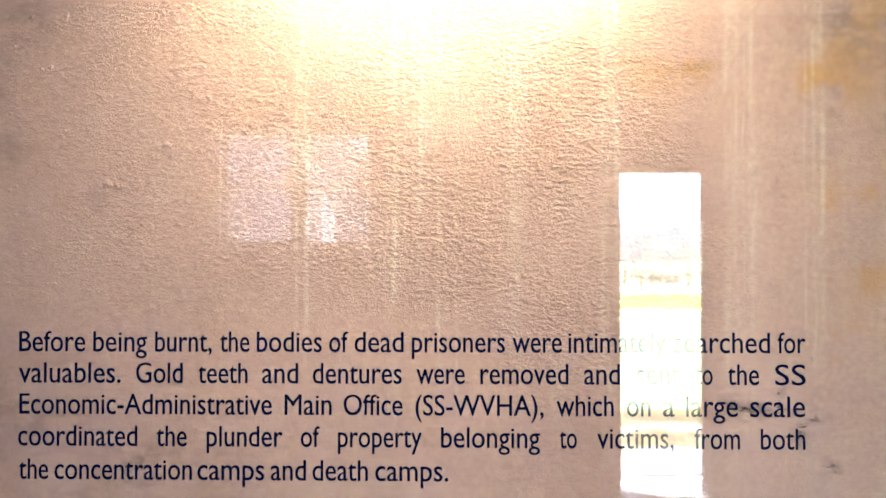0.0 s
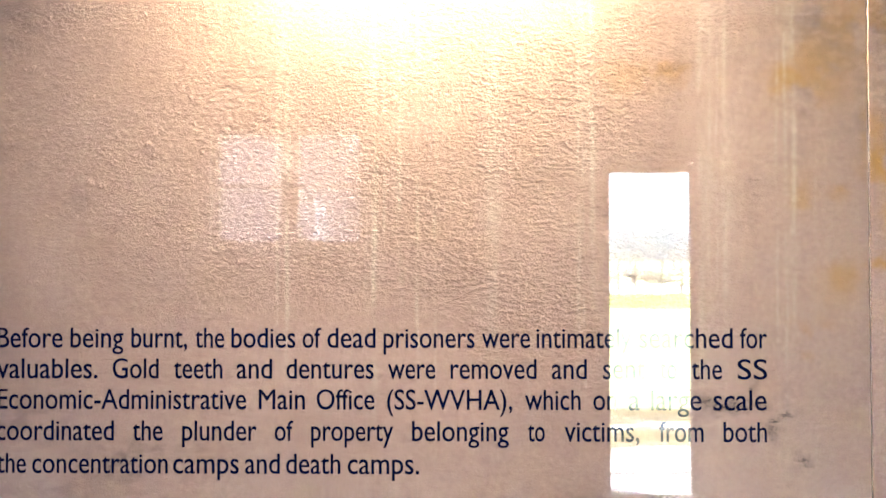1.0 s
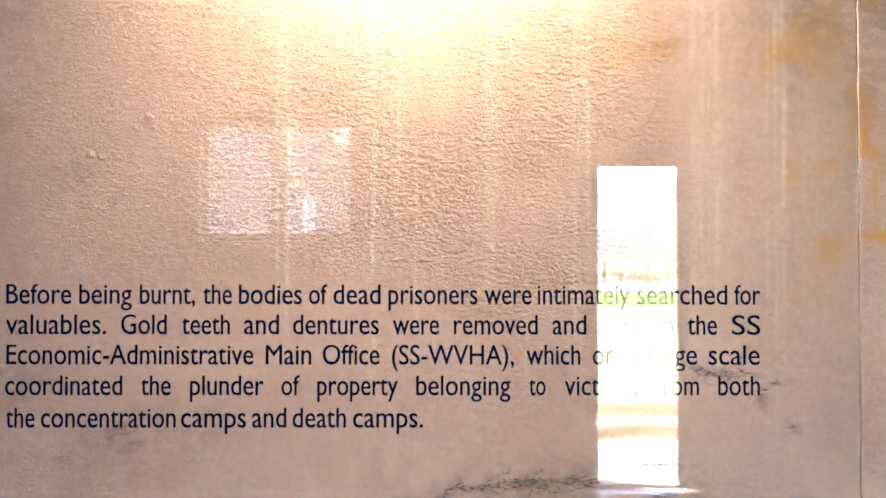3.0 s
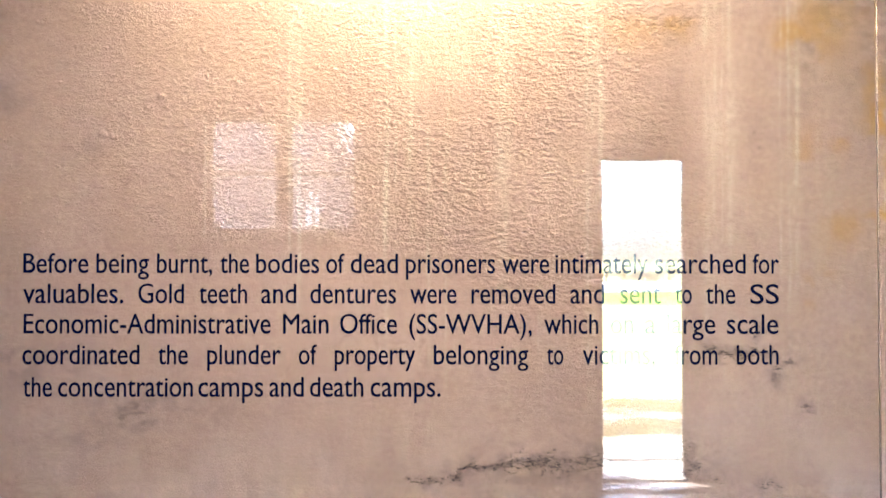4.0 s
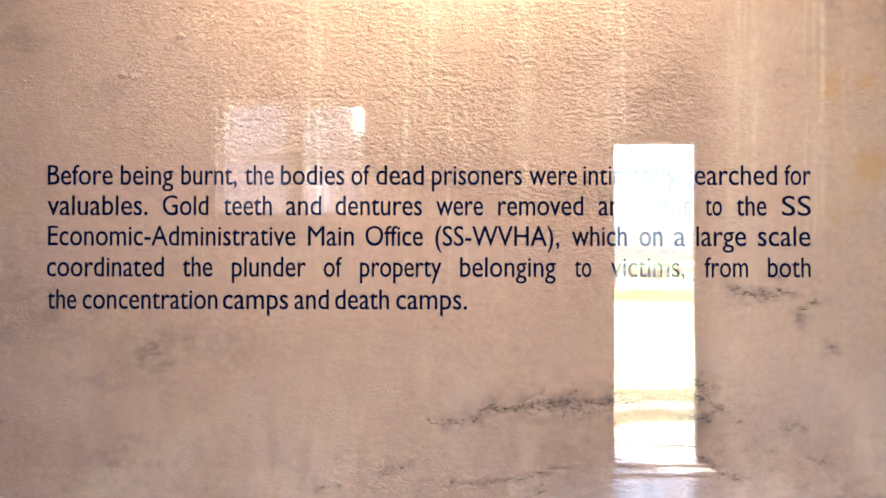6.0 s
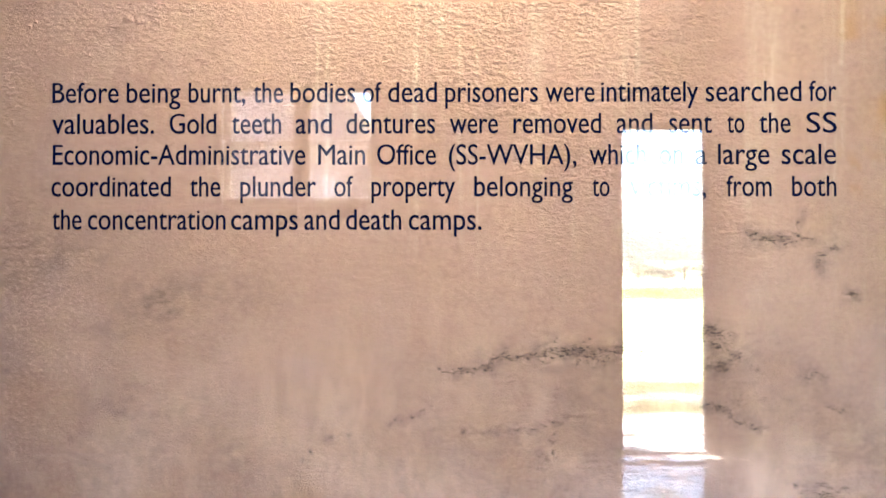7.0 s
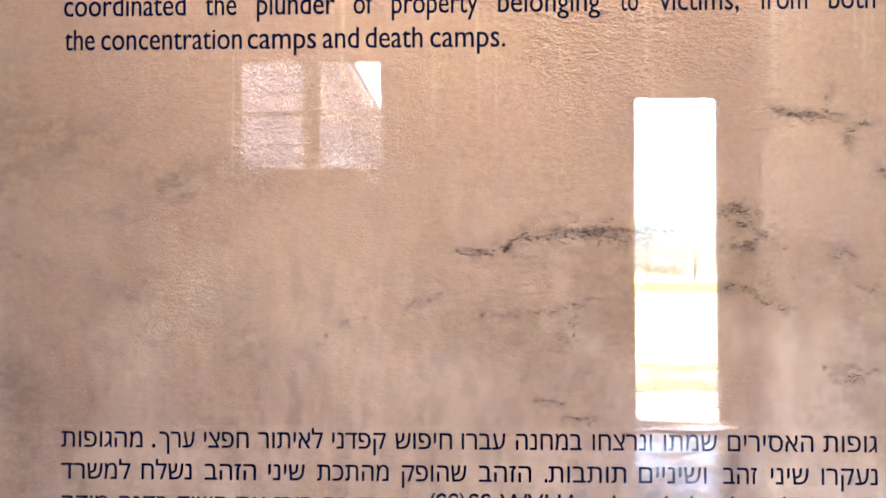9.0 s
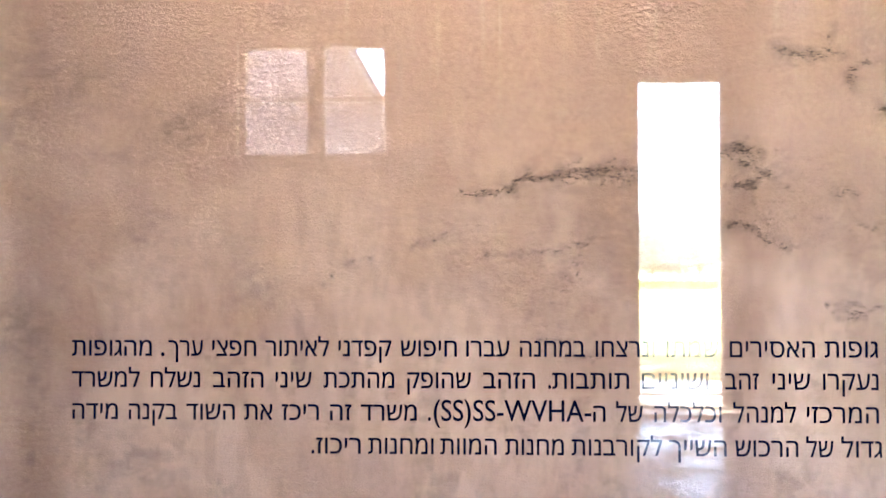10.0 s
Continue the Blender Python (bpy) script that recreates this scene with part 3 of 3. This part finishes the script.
under(part("base_rail", boxes((PANEL_L + 0.02, PANEL_R - 0.02, GLASS - 0.045, GLASS + 0.037, FLOOR, FLOOR + 0.07), bevel=0.004), STEEL, None, "steel floor rail holding the glass"), panel)

ENGLISH = [
    (1.2899, "Before -486 -412|being -403 -343|burnt, -334 -271|the -262 -229|bodies -221 -149|of -141 -120|dead -113 -59|prisoners -50 52|were 60 114|intimately 121 227|searched 235 339|for 347 377"),
    (1.2554, "valuables. -486 -372|Gold -355 -303|teeth -286 -231|and -215 -175|dentures -159 -61|were -45 8|removed 25 121|and 138 177|sent 195 242|to 258 277|the 293 327|SS 344 377"),
    (1.2210, "Economic-Administrative -485 -204|Main -190 -138|Office -125 -60|(SS-WVHA), -46 94|which 108 170|on 184 210|a 223 236|large 248 304|scale 317 376"),
    (1.1860, "coordinated -486 -353|the -332 -298|plunder -276 -192|of -172 -151|property -131 -39|belonging -18 90|to 111 130|victims, 152 235|from 257 306|both 328 376"),
    (1.1493, "the -485 -452|concentration -445 -292|camps -286 -212|and -205 -166|death -159 -98|camps. -90 -10"),
]
HEBREW = [
    (0.7235, "גופות 318 373|האסירים 220 308|שמתו 154 209|ונרצחו 80 142|במחנה 0 69|עברו -57 -11|חיפוש -127 -67|קפדני -194 -137|לאיתור -273 -204|חפצי -331 -283|ערך -379 -341|. -387 -383|מהגופות -485 -397"),
    (0.6897, "נעקרו 316 373|שיני 264 303|זהב 215 250|ושיניים 128 198|תותבות 34 115|. 30 33|הזהב -39 16|שהופק -120 -52|מהתכת -210 -134|שיני -262 -223|הזהב -330 -275|נשלח -398 -344|למשרד -485 -410"),
    (0.6551, "המרכזי 299 373|למנהל 223 288|וכלכלה 141 211|של 101 129|ה 77 90|(SS)SS-WVHA- -92 75|. -98 -95|משרד -170 -110|זה -203 -180|ריכז -255 -215|את -296 -265|השוד -359 -306|בקנה -422 -369|מידה -484 -434"),
    (0.6196, "גדול 334 376|של 298 326|הרכוש 225 290|השייך 156 216|לקורבנות 54 149|מחנות -16 46|המוות -85 -25|ומחנות -162 -92|ריכוז -218 -170|. -223 -220"),
]
from mathutils.geometry import delaunay_2d_cdt

type_curve = bpy.data.curves.new("type", "FONT")
type_curve.size, type_curve.resolution_u, type_curve.fill_mode = 1.0, 4, "NONE"
type_ob = new("type", type_curve)


def glyphs(word):
    """The filled letters of a word, one em high: points and triangles."""
    type_curve.body = word
    bpy.context.view_layer.update()
    me = bpy.data.meshes.new_from_object(type_ob.evaluated_get(bpy.context.evaluated_depsgraph_get()))
    pts, edges = [v.co.to_2d() for v in me.vertices], [tuple(e.vertices) for e in me.edges]
    links = {}
    for a, b in edges:
        links.setdefault(a, []).append(b)
        links.setdefault(b, []).append(a)
    ways, seen = [], set()
    for a in range(len(pts)):
        if a in seen or a not in links:
            continue
        loop, here = [a], a
        seen.add(a)
        while True:
            onward = [b for b in sorted(links[here]) if b not in seen]
            if not onward:
                break
            here = onward[0]
            seen.add(here)
            loop.append(here)
        ways += zip(loop, loop[1:] + loop[:1])
    bpy.data.meshes.remove(me)
    verts, _, faces, *_ = delaunay_2d_cdt(pts, edges, [], 0, 1e-6)
    P = np.array([tuple(v) for v in verts])
    A, B = np.array([tuple(pts[a]) for a, b in ways]), np.array([tuple(pts[b]) for a, b in ways])
    kept = []
    for f in faces:
        c = P[list(f)].mean(0)
        up, down = (A[:, 1] <= c[1]) & (B[:, 1] > c[1]), (A[:, 1] > c[1]) & (B[:, 1] <= c[1])
        side = (B[:, 0] - A[:, 0]) * (c[1] - A[:, 1]) - (c[0] - A[:, 0]) * (B[:, 1] - A[:, 1])
        if np.sum(up & (side > 0)) - np.sum(down & (side < 0)):
            kept.append(tuple(f))
    return P, kept


def printed_line(base, words, size, turned):
    """One line of print: each word set between its two ends, given in millimetres."""
    for row in words.split("|"):
        word, x0, x1 = row.split(" ")
        latin = word[0] in "(." or word.isascii()
        P, faces = glyphs(word if latin or not turned else word[::-1])
        if latin and not word.isupper():
            P = P.copy()
            y = P[:, 1]
            P[:, 1] = np.where(y < 0, y, np.where(y < LOWER, y * TALLER, LOWER * TALLER + (y - LOWER) * (UPPER - LOWER * TALLER) / (UPPER - LOWER)))
        lo, hi = P[:, 0].min(), P[:, 0].max()
        sx = ((int(x1) - int(x0)) / 1000 - 2 * HEAVY) / (hi - lo)
        sz = 0.0325 if latin else size
        co, tris = [], []
        # the strokes are laid three times, a hair apart, for the weight of the type
        for k, (dx, dz) in enumerate(((-HEAVY, 0), (0, 0.0002), (HEAVY, 0))):
            tris += [tuple(i + len(co) for i in f) for f in faces]
            co += [(int(x0) / 1000 + HEAVY + (x - lo) * sx + dx, GLASS - 0.0006 + 0.00008 * k, base + y * sz + dz) for x, y in P]
        me = bpy.data.meshes.new("word")
        me.from_pydata(co, [], tris)
        me.materials.append(INK)
        under(new("word", me), panel)


HEAVY = 0.00022
LOWER, UPPER = glyphs("x")[0][:, 1].max(), glyphs("H")[0][:, 1].max()
TALLER = 0.72 * UPPER / LOWER
for base, words in ENGLISH:
    printed_line(base, words, 0.0325, False)
for base, words in HEBREW:
    printed_line(base, words, 0.0285, True)
bpy.data.objects.remove(type_ob)

# ---- lamps as things ----
washer = thing("wall_washer", "slim steel lamp housing over the plaster wall", "wall lamp", (-0.03, 0.985, 2.03))
under(part("housing", boxes((-0.34, 0.28, 0.955, 1.025, 2.045, 2.075), bevel=0.004), STEEL, None), washer)
under(part("arm", boxes((-0.04, -0.02, 1.025, 1.135, 2.052, 2.066), bevel=0.002), STEEL, None), washer)
# housing made up for the added overhead fill, outside every view
fill_housing = thing("added_fill_housing", "flat white housing of the added, unseen fill lamp", "ceiling lamp", (0.0, -0.9, CEIL))
under(part("housing", boxes((-0.65, 0.65, -1.15, -0.65, 2.93, CEIL), bevel=0.006), WHITE, None), fill_housing)


# ---- outdoors ----
def ground_sheet():
    ys = np.concatenate([-np.geomspace(3.0, 1600, 150)[::-1], [1.6, 60, 1500]])
    xs = np.concatenate([-np.geomspace(4, 1500, 14)[::-1], np.linspace(-3.5, 16, 90), np.geomspace(17, 1500, 20)])
    X, Y = np.meshgrid(xs, ys, indexing="ij")
    Z = -0.17 + 0.10 * soft_step(-Y, 7, 17) + 0.02 * layered(X, Y, 1.3, 201, 3) * (Y < -3.6) * (Y > -16)
    nx, ny = X.shape
    idx = np.arange(nx * ny).reshape(nx, ny)
    faces = np.stack([idx[:-1, :-1], idx[1:, :-1], idx[1:, 1:], idx[:-1, 1:]], -1).reshape(-1, 4)
    me = bpy.data.meshes.new("ground")
    me.from_pydata(np.stack([X, Y, Z], -1).reshape(-1, 3).tolist(), [], faces.tolist())
    me.materials.append(FIELD)
    me.materials.append(EARTH)
    mid = (Y[:-1, :-1] + Y[1:, 1:]) / 2 + 0.5 * layered((X[:-1, :-1] + X[1:, 1:]) / 2, Y[:-1, :-1], 0.9, 205, 2)
    me.polygons.foreach_set("material_index", ((mid > -5.3) & (Y[:-1, :-1] > -8)).astype(np.int32).ravel())
    return tagged(new("ground", me), "sunlit dry grass field reaching the horizon", "ground", kind="structure")


ground_sheet()


def band(name, y_near, y_far, z, mat, label, category):
    bm = bmesh.new()
    xs = np.linspace(-40, 90, 60)
    wob = layered(xs, xs * 0, 6.0, 301, 3)
    near = [bm.verts.new((x, y_near + 0.9 * w, z)) for x, w in zip(xs, wob)]
    far = [bm.verts.new((x, y_far - 0.7 * w, z)) for x, w in zip(xs, wob)]
    for i in range(len(xs) - 1):
        bm.faces.new((near[i], near[i + 1], far[i + 1], far[i]))
    return tagged(part(name, bm, mat), label, category, kind="structure")


band("verge", -19.5, -29.8, -0.060, VERDANT, "strip of fresh green grass beyond the field", "grass verge")
band("road", -29.0, -41.0, -0.054, GRAVEL, "pale gravel track behind the green verge", "road")


def stone_slab(cx, cy, w, d, seed):
    r = random.Random(seed)
    bm = bmesh.new()
    box(bm, -w / 2, w / 2, -d / 2, d / 2, -0.07, 0.0, bevel=0.012)
    for v in bm.verts:
        v.co.x += r.uniform(-0.02, 0.02)
        v.co.y += r.uniform(-0.02, 0.02)
    ob = part("stone_slab", bm, STONE)
    ob.location = (cx, cy, SILL - 0.008 + r.uniform(-0.012, 0.004))
    return ob


path = thing("paving", "uneven pale stone paving in front of the doorway", "paving", (1.6, -3.4, -0.14), kind="structure")
for k in range(3):
    for j in range(4):
        s = stone_slab(0.95 + 0.50 * j + 0.12 * (k % 2), -3.22 - 0.235 * k, 0.48, 0.222, 10 * k + j)
        under(s, path)


def tuft_field():
    """Dry tussocks and loose stones at the edge of the paving."""
    r = random.Random(5)
    bm = bmesh.new()
    for k in range(58):
        y, x = -3.95 - 1.9 * r.random() ** 0.8, r.uniform(0.9, 3.1)
        wide = r.uniform(0.10, 0.30)
        for b in range(int(230 * wide / 0.2)):
            px, py = x + r.gauss(0, wide), y + r.gauss(0, 0.035)
            a, s = r.uniform(0, 6.28), r.uniform(0.02, 0.06)
            tx, ty = px + s * 0.9 * math.cos(a), py + s * 0.9 * math.sin(a)
            v = [bm.verts.new(c) for c in ((px - 0.005, py, -0.18), (px + 0.005, py, -0.18), (tx, ty, -0.165 + s * r.uniform(0.4, 1.0)))]
            bm.faces.new(v)
    return tagged(part("grass", bm, GRASS), "dry tussocks of grass beside the paving", "grass", kind="stuff")


tuft_field()


def fence_post(x, y, height):
    bm = bmesh.new()
    rod(bm, (0, 0, -0.3), (0.03, 0, height), 0.062, 0.050, 8)
    ob = part("post", bm, POST_WOOD)
    ob.location = (x, y, -0.05)
    return ob


fence = thing("fence", "row of weathered wooden fence posts", "fence", (9.0, -29.5, -0.05))
for x, h in ((7.48, 1.36), (8.24, 1.40), (9.42, 1.40), (10.30, 1.43), (6.4, 1.38), (11.4, 1.4), (12.5, 1.4)):
    under(fence_post(x, -29.49, h), fence)
under(part("strut", rod(bmesh.new(), (10.9, -29.49, -0.1), (11.4, -29.49, 0.30), 0.035, 0.03, 6), BARK), fence)


def crown(bm, centre, radius, count, r, leaf):
    for k in range(count):
        d = Vector((r.gauss(0, 1), r.gauss(0, 1), r.gauss(0, 0.8))).normalized() * radius * r.uniform(0.35, 1.0)
        c = Vector(centre) + d
        n = Vector((r.gauss(0, 1), r.gauss(0, 1), r.gauss(0, 1))).normalized()
        u = n.orthogonal().normalized() * leaf * r.uniform(0.6, 1.4)
        w = n.cross(u).normalized() * leaf * r.uniform(0.5, 1.2)
        bm.faces.new([bm.verts.new(c + q) for q in (u, w, -u * 0.8, -w)])


def tree(x, y, height, seed):
    r = random.Random(seed)
    root = thing("tree", "broadleaf tree beyond the fence, distance haze put into its colours", "tree", (x, y, -0.1), group="trees beyond the field")
    trunk, leaves = bmesh.new(), bmesh.new()
    rod(trunk, (0, 0, -0.2), (0.1, 0, height * 0.55), height * 0.028, height * 0.014)
    for k in range(11):
        a, z0 = k * 2.4 + r.uniform(-0.4, 0.4), height * r.uniform(0.10, 0.50)
        reach = height * r.uniform(0.18, 0.34)
        tip = Vector((reach * math.cos(a), reach * math.sin(a), z0 + height * r.uniform(0.12, 0.42)))
        rod(trunk, (0.05, 0, z0), tip, height * 0.009, height * 0.003, 6)
        crown(leaves, tip, height * r.uniform(0.14, 0.22), 300, r, height * 0.008)
    crown(leaves, (0, 0, height * 0.82), height * 0.18, 380, r, height * 0.008)
    part("trunk", trunk, BARK, root)
    part("crown", leaves, LEAF, root)
    return root


for k, (x, y, h) in enumerate(((20, -88, 6.5), (23.5, -96, 8.0), (26.5, -101, 7.0), (29, -104, 9.5), (31.5, -97, 7.0), (34, -104, 8.5), (37, -98, 7.5), (15, -105, 8.0), (41, -108, 9.0), (27, -125, 9.5), (33, -128, 10.0), (38.5, -124, 9.0))):
    tree(x, y, h, 40 + k)


def hedge():
    r = random.Random(9)
    bm = bmesh.new()
    for k in range(2600):
        x = r.uniform(-15, 40)
        c = Vector((x, -43.5 + r.uniform(-0.6, 0.6), -0.05 + (0.75 + 0.2 * math.sin(x * 1.7)) * r.random() ** 0.7))
        n = Vector((r.gauss(0, 1), r.gauss(0, 1), r.gauss(0, 1))).normalized()
        u = n.orthogonal().normalized() * r.uniform(0.08, 0.2)
        w = n.cross(u).normalized() * r.uniform(0.08, 0.2)
        bm.faces.new([bm.verts.new(c + q) for q in (u, w, -u, -w)])
    return tagged(part("hedge", bm, HEDGE), "low brown hedge behind the track", "hedge", kind="stuff")


hedge()
SHED_Y = -5.292


def shed():
    """Boarded outbuilding with a steep gable, seen through the small window."""
    root = thing("shed", "weathered boarded outbuilding with a steep gable roof", "outbuilding", (-2.2, SHED_Y, -0.17))

    def top(x):
        return 2.697 - 1.712 * (x + 1.136) if x > -2.2 else 4.518 + 1.712 * (x + 2.2)

    bm = bmesh.new()
    ring = [(-3.85, -0.2), (-0.55, -0.2), (-0.55, top(-0.55) + 0.05), (-2.2, top(-2.2) + 0.05), (-3.85, top(-3.85) + 0.05)]
    front = [bm.verts.new((x, SHED_Y - 0.03, z)) for x, z in ring]
    back = [bm.verts.new((x, SHED_Y - 3.2, z)) for x, z in ring]
    bm.faces.new(front)
    bm.faces.new(back[::-1])
    for i in range(5):
        bm.faces.new((front[i], front[i - 1], back[i - 1], back[i]))
    bmesh.ops.recalc_face_normals(bm, faces=bm.faces)
    # dark colour here stands in for shade in the gaps between boards
    under(part("wall", bm, DARK_FRAME, None, "shed wall behind the boards, coloured dark to deepen the gaps"), root)
    r = random.Random(12)
    x = -1.62
    while x < -0.56:
        w = 0.135 * r.uniform(0.85, 1.1)
        x1 = min(x + w - 0.017, -0.555)
        bm = bmesh.new()
        box(bm, x, x1, SHED_Y - 0.03, SHED_Y - 0.005 + r.uniform(-0.004, 0.004), -0.15, 1.0)
        for v in bm.verts:
            if v.co.z > 0.5:
                v.co.z = top(v.co.x) + 0.01
        under(part("board", bm, BOARD), root)
        x += w
    z = -0.1
    while z < 3.6:
        w = 0.17 * r.uniform(0.9, 1.1)
        left = -3.85 if z < 1.8 else -2.2 - (4.7 - z) / 1.712
        bm = boxes((max(left, -3.85), -1.63, SHED_Y - 0.03, SHED_Y - 0.004 + r.uniform(-0.004, 0.004), z, z + w - 0.01))
        under(part("board", bm, BOARD_H, None, "pale horizontal board"), root)
        z += w
    for sgn in (1, -1):
        bm = bmesh.new()
        a, b = Vector((-2.2, 0, top(-2.2) + 0.02)), Vector((-2.2 + sgn * 1.85, 0, top(-2.2) + 0.02 - 1.712 * 1.85))
        up = Vector((sgn * 1.712, 0, 1)).normalized() * 0.09
        ends = [(p + q + Vector((0, y, 0))) for y in (SHED_Y + 0.16, SHED_Y - 3.3) for p, q in ((a, up * 0), (b, up * 0), (b, up), (a, up))]
        vs = [bm.verts.new(e) for e in ends]
        for f in ((0, 1, 2, 3), (7, 6, 5, 4), (0, 4, 5, 1), (1, 5, 6, 2), (2, 6, 7, 3), (3, 7, 4, 0)):
            bm.faces.new([vs[i] for i in f])
        bmesh.ops.recalc_face_normals(bm, faces=bm.faces)
        under(part("roof", bm, ROOF, None, "steep roof slope"), root)
    # barge board and drip edge on the end of the near slope
    ridge, eave = Vector((-2.2, 0, top(-2.2) + 0.02)), Vector((-0.40, 0, top(-2.2) + 0.02 - 1.712 * 1.80))
    up = Vector((1.712, 0, 1)).normalized()
    for lo, hi, mat, label in ((0.030, 0.050, WHITE, "pale strip on the barge board"), (0.070, 0.080, DARK_FRAME, "dark drip edge of the roof")):
        bm = bmesh.new()
        vs = [bm.verts.new(p + up * q + Vector((0, y, 0))) for y in (SHED_Y + 0.155, SHED_Y + 0.175) for p, q in ((ridge, lo), (eave, lo), (eave, hi), (ridge, hi))]
        for f in ((0, 1, 2, 3), (7, 6, 5, 4), (0, 4, 5, 1), (1, 5, 6, 2), (2, 6, 7, 3), (3, 7, 4, 0)):
            bm.faces.new([vs[i] for i in f])
        bmesh.ops.recalc_face_normals(bm, faces=bm.faces)
        under(part("barge_board", bm, mat, None, label), root)
    slit = under(part("window", boxes((-1.338, -1.288, SHED_Y - 0.004, SHED_Y + 0.03, 1.35, 1.985), (-1.258, -1.218, SHED_Y - 0.004, SHED_Y + 0.03, 1.35, 1.955), bevel=0.004), WHITE, None, "narrow white-painted window"), root)
    under(part("window_sill", boxes((-1.36, -1.19, SHED_Y - 0.004, SHED_Y + 0.06, 1.31, 1.349), bevel=0.004), WHITE, None), root)
    return root


shed()
